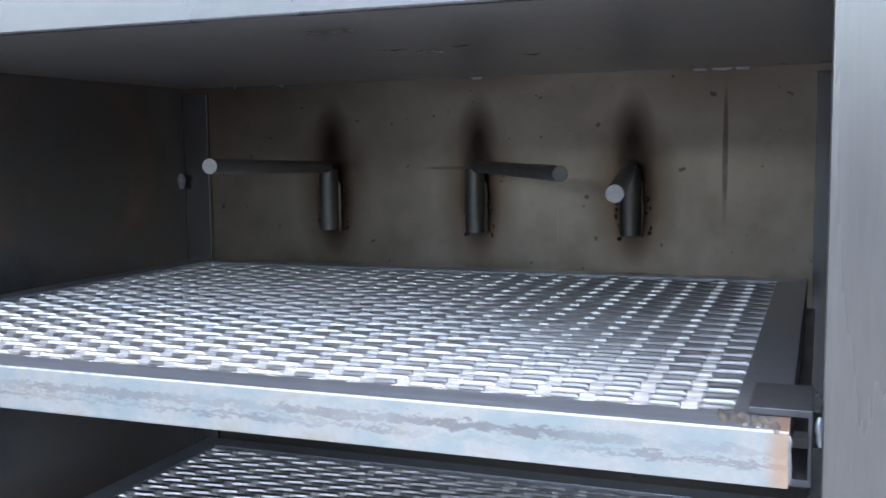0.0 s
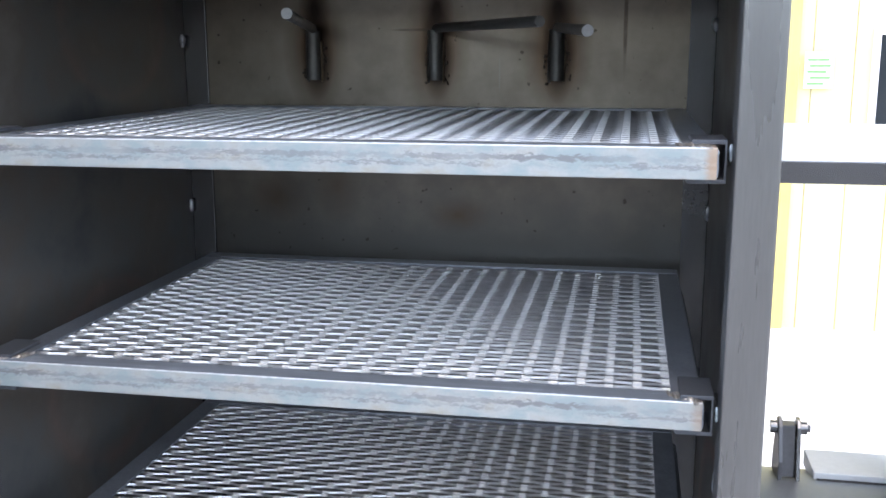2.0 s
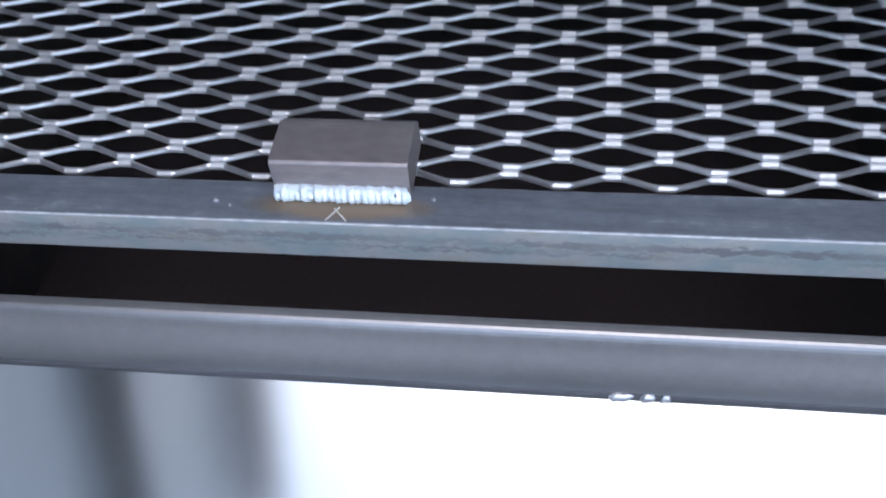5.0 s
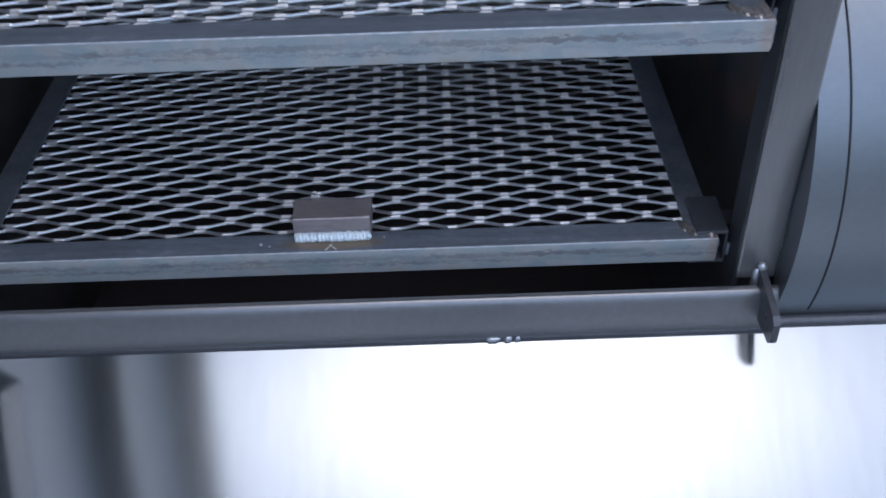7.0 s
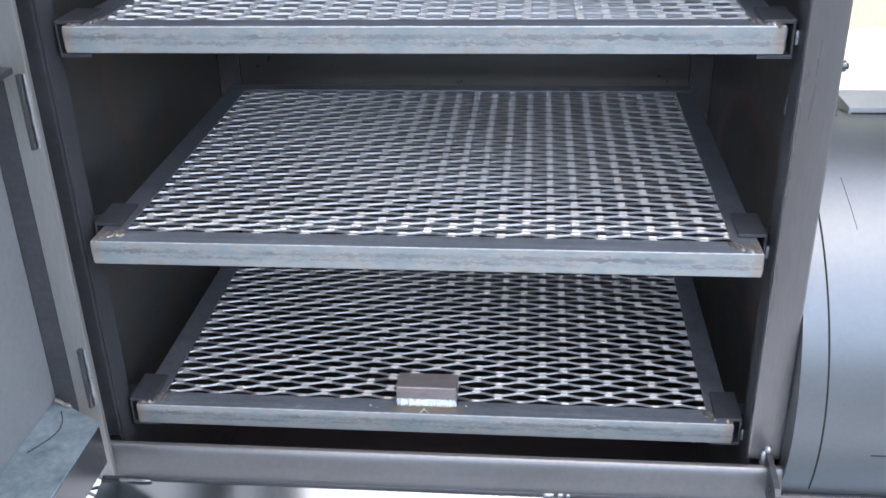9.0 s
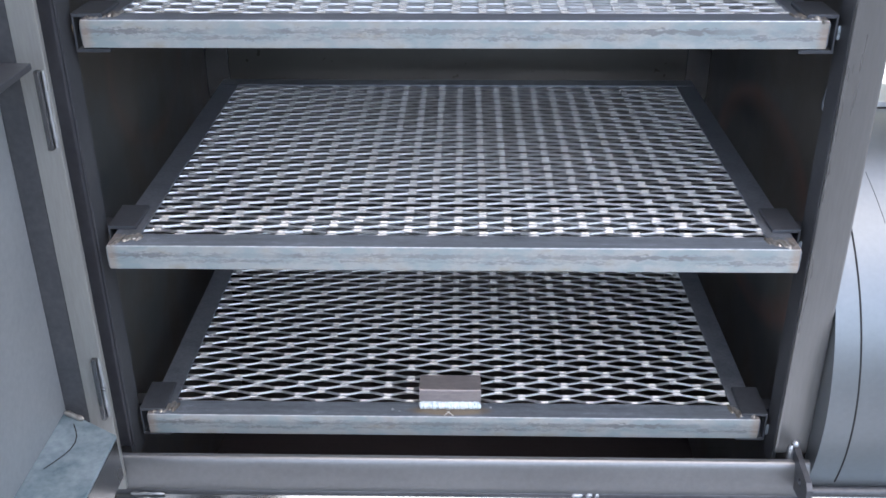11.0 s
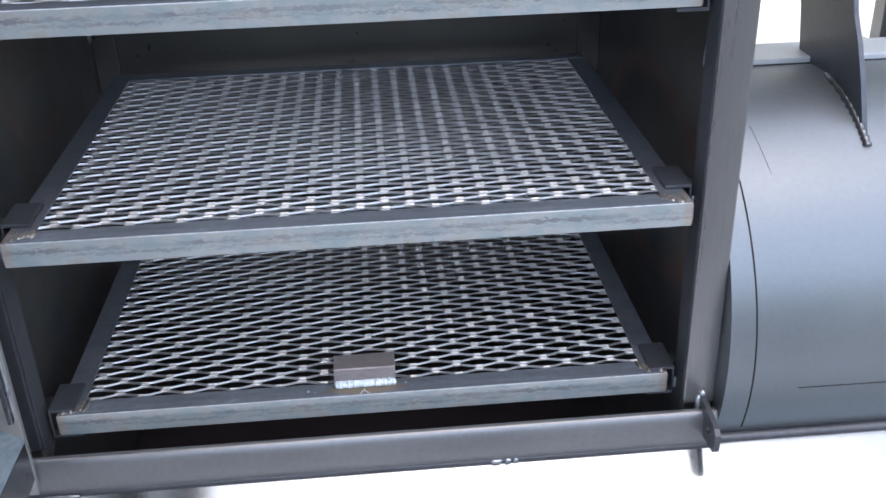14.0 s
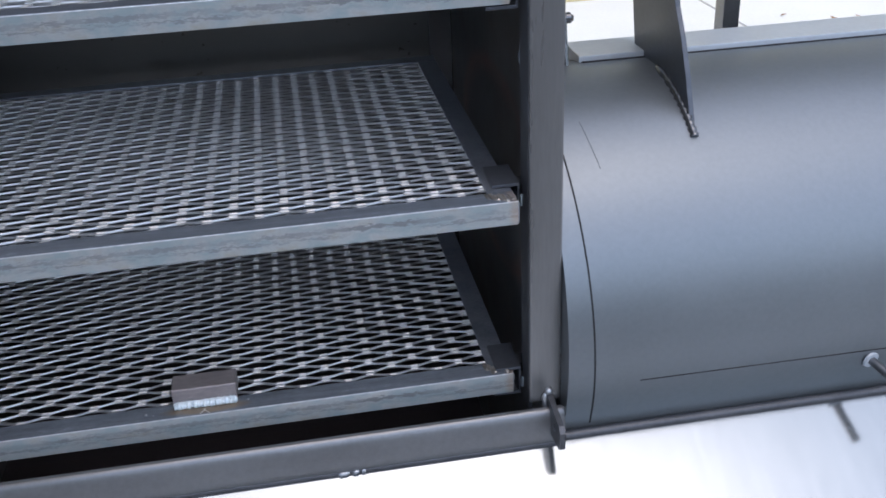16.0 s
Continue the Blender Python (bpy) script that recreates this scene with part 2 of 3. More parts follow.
DARK = steel("dark_bracket", (0.065, 0.066, 0.072), (0.11, 0.111, 0.12), 0.5, (0.34, 0.48), 20)
# Near-black stands in for the open door's shade and reflection on this flange.
SHADE_FLANGE = steel("shade_dark_flange", (0.022, 0.022, 0.027), (0.045, 0.045, 0.052), 0.3, (0.35, 0.5), 20)
CUT = steel("cut_line", (0.012, 0.012, 0.013), (0.02, 0.02, 0.022), 0.0, (0.7, 0.9), 20)
GUIDE = steel("blued_guide_plate", (0.075, 0.08, 0.092), (0.12, 0.127, 0.143), 0.55, (0.34, 0.46), 24)
ROD = steel("round_bar", (0.09, 0.088, 0.085), (0.14, 0.137, 0.13), 0.6, (0.35, 0.5), 40)
RODEND = steel("sawn_bar_end", (0.15, 0.147, 0.145), (0.21, 0.205, 0.2), 0.3, (0.5, 0.6), 200)
WELD = steel("weld_bead", (0.3, 0.31, 0.33), (0.55, 0.56, 0.58), 0.8, (0.25, 0.4), 120)
WELDBLUE = steel("blued_weld", (0.3, 0.36, 0.4), (0.5, 0.56, 0.6), 0.6, (0.25, 0.4), 150)
RUSTWELD = steel("rusty_weld", (0.17, 0.145, 0.125), (0.56, 0.53, 0.49), 0.75, (0.3, 0.5), 70, 260, (1, 1, 1), 0.35)
OXIDE = steel("bright_weld_oxide", (0.56, 0.69, 0.76), (0.88, 0.91, 0.91), 0.2, (0.35, 0.5), 160, 700, (1, 2.5, 1), 0.5)
SCRATCH = steel("bare_scratch", (0.7, 0.68, 0.62), (0.85, 0.83, 0.78), 0.6, (0.35, 0.45), 90)
CRUST = steel("burnt_crust", (0.018, 0.012, 0.009), (0.06, 0.038, 0.025), 0.2, (0.6, 0.8), 90)
TINT = steel("straw_heat_tint", (0.13, 0.095, 0.06), (0.2, 0.15, 0.1), 0.4, (0.4, 0.5), 60)
SHELF = steel("bright_barrel_plate", (0.33, 0.352, 0.36), (0.4, 0.42, 0.428), 0.95, (0.1, 0.16), 3, 90, (1, 0.15, 0.15), 0.0)
BLOCK = steel("block_steel", (0.16, 0.142, 0.155), (0.33, 0.29, 0.275), 0.4, (0.26, 0.4), 16, 160, (0.5, 1, 2))
CONCRETE = steel("concrete", (0.66, 0.65, 0.63), (0.78, 0.77, 0.75), 0.0, (0.8, 0.95), 1.2, 60)
SIDING = steel("cream_siding", (0.72, 0.62, 0.34), (0.78, 0.68, 0.4), 0.0, (0.6, 0.7), 2, 40)
YELLOW = steel("yellow_trim", (0.82, 0.6, 0.14), (0.86, 0.66, 0.2), 0.0, (0.4, 0.5), 3)
WHITE = steel("white_trim", (0.78, 0.78, 0.78), (0.82, 0.82, 0.82), 0.0, (0.4, 0.5), 3)
GREEN = steel("green_print", (0.15, 0.5, 0.12), (0.25, 0.6, 0.2), 0.0, (0.5, 0.6), 30)
PANE = steel("dark_window_pane", (0.02, 0.025, 0.03), (0.03, 0.035, 0.04), 0.0, (0.05, 0.1), 3)
LEAF = steel("dry_leaf", (0.25, 0.12, 0.05), (0.35, 0.2, 0.1), 0.0, (0.7, 0.8), 40)


# ---------------------------------------------------------------- mesh helpers
def box(bm, x0, x1, y0, y1, z0, z1, bevel=0.0):
    vs = [bm.verts.new(p) for p in ((x0, y0, z0), (x1, y0, z0), (x1, y1, z0), (x0, y1, z0), (x0, y0, z1), (x1, y0, z1), (x1, y1, z1), (x0, y1, z1))]
    fs = [bm.faces.new([vs[i] for i in q]) for q in ((0, 3, 2, 1), (4, 5, 6, 7), (0, 1, 5, 4), (1, 2, 6, 5), (2, 3, 7, 6), (3, 0, 4, 7))]
    if bevel:
        edges = {e for f in fs for e in f.edges}
        bmesh.ops.bevel(bm, geom=list(edges), offset=bevel, segments=2, affect='EDGES', profile=0.6)
    return bm


def prism(bm, outline, axis, a, b, bevel=0.0):
    """An outline (pairs of numbers) extruded along an axis from a to b."""
    def at(u, v, w):
        return {'x': (w, u, v), 'y': (u, w, v), 'z': (u, v, w)}[axis]
    lo, hi = [bm.verts.new(at(u, v, a)) for u, v in outline], [bm.verts.new(at(u, v, b)) for u, v in outline]
    n = len(outline)
    fs = [bm.faces.new(lo[::-1]), bm.faces.new(hi)] + [bm.faces.new((lo[i], lo[(i + 1) % n], hi[(i + 1) % n], hi[i])) for i in range(n)]
    bmesh.ops.recalc_face_normals(bm, faces=fs)
    if bevel:
        bmesh.ops.bevel(bm, geom=list({e for f in fs for e in f.edges}), offset=bevel, segments=2, affect='EDGES', profile=0.6)
    return bm


def rod(bm, points, radius, sides=14, cap=True):
    """A round bar along a line of points."""
    pts = [Vector(p) for p in points]
    rings = []
    side = None
    for i, p in enumerate(pts):
        d = ((pts[min(i + 1, len(pts) - 1)] - pts[max(i - 1, 0)])).normalized()
        if side is None:
            side = d.orthogonal().normalized()
        side = (side - d * side.dot(d)).normalized()
        up = d.cross(side)
        r = radius[i] if isinstance(radius, (list, tuple)) else radius
        rings.append([bm.verts.new(p + (side * math.cos(a) + up * math.sin(a)) * r) for a in (2 * math.pi * k / sides for k in range(sides))])
    for a, b in zip(rings, rings[1:]):
        for k in range(sides):
            f = bm.faces.new((a[k], a[(k + 1) % sides], b[(k + 1) % sides], b[k]))
            f.smooth = True
    if cap:
        for ring in (rings[0][::-1], rings[-1]):
            bm.faces.new([bm.verts.new(v.co) for v in ring])
    return bm


def bead(bm, a, b, radius, rng, lumps=7):
    """A lumpy weld bead from a to b."""
    a, b = Vector(a), Vector(b)
    n = max(3, lumps)
    pts = [a.lerp(b, i / n) + Vector([rng.uniform(-0.2, 0.2) * radius for _ in range(3)]) for i in range(n + 1)]
    rod(bm, pts, [radius * (0.5 if i in (0, n) else rng.uniform(0.8, 1.2)) for i in range(n + 1)], 8)
    return bm


def part(name, bm, material, parent, label=""):
    me = bpy.data.meshes.new(name)
    bmesh.ops.recalc_face_normals(bm, faces=bm.faces)
    bm.to_mesh(me)
    bm.free()
    me.materials.append(material)
    ob = new(name, me)
    ob.parent = parent
    if label:
        ob["label"] = label
    return ob


def thing(name, label, category="", group="", at=(0, 0, 0), kind=""):
    e = new(name)
    e.empty_display_size = 0.05
    e.location = at
    return tagged(e, label, category, group, kind)


def solid(name, bm, material, label, category="", kind=""):
    return tagged(part(name, bm, material, None), label, category, "", kind)


B = bmesh.new

# ---------------------------------------------------------------- setting
solid("ground", box(B(), -60, 60, -60, 60, -0.2, 0.0), CONCRETE, "pale sunlit concrete yard slab", kind="structure")
BY = 4.25
wall = solid("wall_building", box(B(), -14, 16, BY + 0.012, BY + 0.25, 0, 2.7), SIDING, "cream board siding of the building behind", kind="structure")
board_mesh = None
for i in range(26):
    if board_mesh is None:
        b0 = part("board", box(B(), 0.002, 0.188, 0, 0.012, 0.001, 2.7, 0.002), SIDING, wall)
        board_mesh = b0.data
    else:
        b0 = new("board", board_mesh)
        b0.parent = wall
    b0.location = (-0.6 + 0.19 * i, BY, 0)
solid("corner_trim", box(B(), 0.93, 1.045, BY - 0.028, BY - 0.001, 0.001, 2.7, 0.003), YELLOW, "bright yellow upright trim board on the siding", kind="structure")
win = thing("window_1", "dark window in a white frame", kind="structure", category="")
for x0, x1, z0, z1 in ((1.375, 1.405, 0.81, 1.475), (2.2, 2.23, 0.81, 1.475), (1.405, 2.2, 1.445, 1.475), (1.405, 2.2, 0.81, 0.84)):
    part("window_frame", box(B(), x0, x1, BY - 0.035, BY - 0.001, z0, z1, 0.003), WHITE, win)
part("pane", box(B(), 1.405, 2.2, BY - 0.02, BY - 0.012, 0.84, 1.445), PANE, win)
notice = thing("paper_notice", "white paper notice with green print on the siding", "notice")
part("sheet", box(B(), 1.07, 1.20, BY - 0.034, BY - 0.030, 1.195, 1.365), WHITE, notice)
for i, (a, b) in enumerate(((0.012, 0.11), (0.02, 0.118), (0.012, 0.1), (0.025, 0.118), (0.012, 0.09))):
    part("print_bar", box(B(), 1.07 + a, 1.07 + b, BY - 0.036, BY - 0.034, 1.335 - 0.028 * i - 0.012, 1.335 - 0.028 * i), GREEN, notice)
for i, (x0, x1, y0, y1) in enumerate(((2.3, 2.312, -3, BY - 0.06), (-2.5, 6, 3.2, 3.21))):
    solid("expansion_joint", box(B(), x0, x1, y0, y1, -0.01, 0.002), JOINT, "narrow dark joint in the concrete", kind="structure")
# Unseen dark ground, added to darken the barrel's lower reflection.
solid("unseen_ground", box(B(), -58, 58, -58, -1.25, -0.05, 0.005), DARK_GROUND, "unseen dark ground added in front to darken reflections", kind="structure")
# Unseen wall, added so that the steel reflects something dark near the horizon.
solid("unseen_wall", box(B(), -26, 26, -15.3, -15, 0, 3.1), OPPOSITE, "unseen plain wall added to darken reflections", kind="structure")
rng = random.Random(5)
bm = B()
for _ in range(7):
    x, y, a, w = 2.2 + rng.gauss(0.45, 0.15), 3.5 + rng.gauss(0, 0.05), rng.uniform(0, 6.3), rng.uniform(0.008, 0.018)
    q = [(x + w * math.cos(a + k) * (1.6 if k % 3.14 < 1 else 0.6), y + w * math.sin(a + k) * (1.6 if k % 3.14 < 1 else 0.6), 0.003 + rng.uniform(0, 0.008)) for k in (0, 1.57, 3.14, 4.71)]
    bm.faces.new([bm.verts.new(p) for p in q])
tagged(part("leaf_litter", bm, LEAF, None), "a few dry brown leaves on the concrete", "leaves", "", "stuff")

# ---------------------------------------------------------------- smoker cabinet
OPEN, OUT, FRONT, BACK, WALL = 0.3505, 0.3855, -0.021, 0.56, 0.376
SILL = -0.042
LOW, TOP = 0.30, 1.507
rng = random.Random(11)
cabinet = thing("smoker_cabinet", "tall dark steel smoker cabinet standing open", "smoker", at=(0, 0, 0))
part("side_wall", box(B(), -WALL - 0.006, -WALL, FRONT + 0.007, BACK + 0.006, 0.0, 1.55), INSIDE, cabinet)
part("side_wall", box(B(), WALL, WALL + 0.006, FRONT + 0.007, BACK + 0.006, 0.0, 1.55), INSIDE, cabinet)
part("back_wall", box(B(), -WALL, WALL, BACK, BACK + 0.006, 0.0, 1.55), BACKWALL, cabinet, "heat-stained steel back plate, its lower part darkened for shade")
part("roof_plate", box(B(), -WALL, WALL, FRONT + 0.007, BACK, TOP, TOP + 0.006), ROOF, cabinet)
part("floor_plate", box(B(), -WALL, WALL, FRONT + 0.014, BACK, LOW, LOW + 0.006), VOID_FLOOR, cabinet)
for s in (-1, 1):
    inner = OPEN
    # Hinge-side flange: the door's shade and reflection are put into its colour.
    part("front_flange", box(B(), min(s * inner, s * OUT), max(s * inner, s * OUT), FRONT, FRONT + 0.006, 0.6205, 1.4975, 0.0025), JAMB if s > 0 else SHADE_FLANGE, cabinet, "grey angle-iron door frame" if s > 0 else "angle-iron door frame by the hinges, darkened for shade")
    # Legs take the dark steel so the jamb's inner shade is in the colour.
    part("jamb_leg", box(B(), min(s * inner, s * (inner + 0.005)), max(s * inner, s * (inner + 0.005)), FRONT + 0.0062, FRONT + 0.038, 0.6, TOP, 0.0008), DARK, cabinet)
    part("jamb_strip", box(B(), min(s * (OPEN + 0.002), s * WALL), max(s * (OPEN + 0.002), s * WALL), FRONT + 0.0385, FRONT + 0.0425, 0.6, TOP, 0.0006), DARK, cabinet)
part("front_flange", prism(B(), [(SILL + 0.0085 - 0.009 * math.cos(radians(a)) ** 0.4 + 0.0035 * math.sin(radians(a)), 0.5985 + 0.0215 * math.sin(radians(a))) for a in range(88, -89, -8)] + [(SILL + 0.012, 0.577), (SILL + 0.012, 0.62)], 'x', -OUT, OUT), SILLPLATE, cabinet, "grey rounded bottom sill of the door frame")
# Dark rod added in place of the contact shade along the sill's lower edge.
part("sill_shade_strip", rod(B(), [(-0.37, SILL + 0.0035, 0.5775), (OUT, SILL + 0.0035, 0.5775)], 0.0062, 10), DARK, cabinet, "dark strip put in for the shade under the sill")
part("front_flange", box(B(), -OUT, OUT, FRONT - 0.0005, FRONT + 0.006, 1.498, 1.54, 0.0012), PLATE, cabinet, "grey head of the door frame")
for s in (-1, 1):
    part("corner_strip", box(B(), min(s * 0.341, s * 0.3755), max(s * 0.341, s * 0.3755), BACK - 0.006, BACK - 0.001, 0.4, 1.5, 0.001), PLATE, cabinet)
for x, y, z in ((-0.374, 0.545, 1.395), (-0.374, 0.548, 1.155), (0.374, 0.545, 1.414), (0.374, 0.54, 1.165), (-0.374, 0.545, 0.92)):
    part("weld_bead", bead(B(), (x, y, z - 0.009), (x, y, z + 0.009), 0.0045, rng, 4), WELD, cabinet)
for x0, x1 in ((0.225, 0.238), (0.243, 0.262), (0.266, 0.28), (-0.008, 0.004), (-0.245, -0.238), (-0.305, -0.302)):
    part("weld_bead", bead(B(), (x0, BACK - 0.002, TOP - 0.001), (x1, BACK - 0.002, TOP - 0.001), 0.0017, rng, 6), WELD, cabinet)
for x0, x1 in ((0.131, 0.143), (0.147, 0.153), (0.156, 0.161)):
    part("weld_bead", bead(B(), (x0, SILL - 0.0015, 0.5785), (x1, SILL - 0.0015, 0.5785), 0.0025, rng, 5), WELD, cabinet)
part("weld_bead", bead(B(), (-0.352, SILL - 0.005, 0.5775), (-0.315, SILL - 0.005, 0.5775), 0.0019, rng, 10), WELD, cabinet)
part("weld_bead", bead(B(), (-0.386, SILL - 0.002, 0.581), (-0.383, SILL - 0.002, 0.612), 0.0034, rng, 7), PLATE, cabinet)
part("weld_bead", bead(B(), (-0.388, SILL - 0.005, 0.577), (-0.378, SILL - 0.006, 0.579), 0.0034, rng, 4), WELD, cabinet)
part("weld_bead", bead(B(), (OUT + 0.001, FRONT + 0.004, 0.60), (OUT + 0.001, FRONT + 0.004, 0.68), 0.0024, rng, 20), PLATE, cabinet)
for z in (1.30, 1.075, 0.857, 0.63):
    part("weld_bead", bead(B(), (OPEN - 0.001, FRONT + 0.03, z - 0.007), (OPEN - 0.001, FRONT + 0.03, z + 0.007), 0.002, rng, 5), WELDBLUE, cabinet)
    part("weld_bead", bead(B(), (-OPEN + 0.001, FRONT + 0.036, z - 0.005), (-OPEN + 0.001, FRONT + 0.036, z + 0.005), 0.0018, rng, 4), TINT, cabinet)
part("weld_bead", bead(B(), (OPEN + 0.001, FRONT + 0.0395, 0.998), (OPEN + 0.001, FRONT + 0.0395, 1.02), 0.0022, rng, 5), GUIDE, cabinet)

# hanger rods on the back plate: a stub up the wall, then a long arm bent forward
for x, tip, end_tone in ((-0.178, (-0.085, 0.177, 1.42), RODEND), (-0.002, (0.171, 0.237, 1.412), ROD), (0.166, (0.224, 0.168, 1.401), RODEND)):
    hanger = part("hanger_rod", rod(B(), [(x, BACK - 0.0105, 1.341), (x, BACK - 0.0105, 1.409)], 0.0105, 18), ROD, cabinet, "dark bent round bar welded to the back plate")
    base, end = Vector((x, BACK - 0.0105, 1.412)), Vector(tip)
    d = (end - base).normalized()
    pts = [(x, BACK - 0.0105, 1.40), (x, BACK - 0.0105, 1.406), tuple(base + d * 0.006 + Vector((0, 0, -0.001))), tuple(base + d * 0.016), tuple(base.lerp(end, 0.5)), tuple(end)]
    part("arm", rod(B(), pts, 0.0060, 16), ROD, hanger)
    part("cut_end", rod(B(), [tuple(end), tuple(end + d * 0.0006)], 0.0058, 16), end_tone, hanger, "sawn bar end")
    part("weld_bead", bead(B(), (x + 0.010, BACK - 0.004, 1.338), (x + 0.010, BACK - 0.004, 1.395), 0.0022, rng, 9), TINT, hanger)
    bm = B()
    for k in range(16):
        side, z0, r0 = (-1 if k % 2 else 1), 1.334 + 0.05 * rng.random() ** 1.5, rng.uniform(0.0012, 0.0028)
        x0 = x + side * rng.uniform(0.011, 0.018)
        bead(bm, (x0, BACK - 0.0005, z0), (x0 + rng.uniform(-0.002, 0.002), BACK - 0.0005, z0 + rng.uniform(0.002, 0.006)), r0, rng, 3)
    tagged(part("weld_crust", bm, CRUST, hanger), "dark burnt crust beside the weld", "", "", "stuff")
    part("weld_bead", bead(B(), (x - 0.010, BACK - 0.004, 1.338), (x - 0.010, BACK - 0.004, 1.395), 0.0022, rng, 9), DARK, hanger)


def lug(x, y, z, owner, name):
    """A flat lug with a hole, welded on edge."""
    n, bm = 16, B()
    outer = [(y, z + 0.022), (y - 0.052, z + 0.012), (y - 0.058, z + 0.006), (y - 0.058, z - 0.014), (y - 0.054, z - 0.018), (y, z - 0.022)]
    cy, cz, r = y - 0.036, z - 0.001, 0.0045
    for xx in (x - 0.003, x + 0.003):
        o = [bm.verts.new((xx, a, b)) for a, b in outer]
        h = [bm.verts.new((xx, cy + r * math.cos(2 * math.pi * k / n), cz + r * math.sin(2 * math.pi * k / n))) for k in range(n)]
        edges = [bm.edges.new((o[k], o[(k + 1) % len(o)])) for k in range(len(o))] + [bm.edges.new((h[k], h[(k + 1) % n])) for k in range(n)]
        bmesh.ops.triangle_fill(bm, edges=edges, use_beauty=True)
        if xx < x:
            o0, h0 = o, h
    for a, b in ((o0, o), (h0, h)):
        for k in range(len(a)):
            bm.faces.new((a[k], a[(k + 1) % len(a)], b[(k + 1) % len(a)], b[k]))
    p = part(name, bm, DARK, owner, "flat drilled steel lug")
    part("weld_bead", bead(B(), (x - 0.005, y - 0.002, z - 0.02), (x - 0.005, y - 0.002, z + 0.022), 0.004, rng, 8), WELD, p)
    part("weld_bead", bead(B(), (x - 0.004, y - 0.002, z + 0.024), (x + 0.004, y - 0.002, z + 0.024), 0.0045, rng, 3), WELD, p)
    return p


lug(0.372, FRONT, 0.612, cabinet, "latch_lug")

# ---------------------------------------------------------------- racks
LWD, SWD, W, LEG = 0.0508, 0.02344, 0.337, 0.026


def clipped(pts, x0, x1):
    """The part of a strand between two cuts across it."""
    out = []
    for a, b in zip(pts, pts[1:]):
        if b[0] <= x0 or a[0] >= x1 or b[0] <= a[0]:
            continue
        for cut in (x0, x1):
            if a[0] < cut < b[0]:
                u = (cut - a[0]) / (b[0] - a[0])
                m = (cut, a[1] + (b[1] - a[1]) * u, a[2] + (b[2] - a[2]) * u, a[3] if cut == x1 else b[3])
                a, b = (m, b) if cut == x0 else (a, m)
        if not out:
            out.append(a)
        out.append(b)
    return out


def expanded(bm, x0, x1, y0, y1, ox, oy, z, lwd, swd, w=0.0039, th=0.0021, node=0.0076, degrees=38, bond=38, strand=18):
    """A sheet of raised expanded metal: zigzag strands, twisted between steeper bonds."""
    tilt = math.tan(radians(degrees))
    r0, r1 = math.floor((y0 - oy) / (swd / 2)), math.ceil((y1 - oy) / (swd / 2))
    for r in range(r0, r1):
        off = w * math.cos(radians(degrees)) * 0.48
        ya, yb = oy + r * swd / 2 + off, oy + (r + 1) * swd / 2 - off
        if ya < y0 or yb > y1 + 0.004:
            continue
        pts = []
        i = math.floor((x0 - ox) / lwd) - 1
        while ox + i * lwd < x1 + lwd:
            xa = ox + (i + (0.5 if r % 2 else 0)) * lwd
            h = off * tilt
            xb = xa + lwd / 2
            pts += [(xa - node / 2, ya, h, bond), (xa + node / 2, ya, h, bond)]
            pts += [(xa + node / 2 + (lwd / 2 - node) * f, ya + (yb - ya) * f, h * (1 - 2 * f), strand) for f in (0.14, 0.86)]
            pts += [(xb - node / 2, yb, -h, bond), (xb + node / 2, yb, -h, bond)]
            pts += [(xb + node / 2 + (lwd / 2 - node) * f, yb + (ya - yb) * f, h * (2 * f - 1), strand) for f in (0.14, 0.86)]
            i += 1
        ring, last = None, None
        pts = clipped(pts, x0, x1)
        for x, y, dz, twist in pts:
            wide = w if twist == bond else w * 0.8
            e, ct, st = w * 0.26, math.cos(radians(twist)), math.sin(radians(twist))
            v = [bm.verts.new((x, y + a * ct - b * st, z + dz + a * st + b * ct)) for a, b in ((-wide / 2, -th / 2), (wide / 2, -th / 2), (wide / 2, th / 2 - e), (wide / 2 - e, th / 2), (-wide / 2 + e, th / 2), (-wide / 2, th / 2 - e))]
            if ring:
                for k in range(6):
                    bm.faces.new((ring[k], ring[(k + 1) % 6], v[(k + 1) % 6], v[k])).material_index = 1 if last == twist == bond else 0
            else:
                bm.faces.new(v[::-1])
            ring, last = v, twist
        if ring:
            bm.faces.new(ring)
    return bm


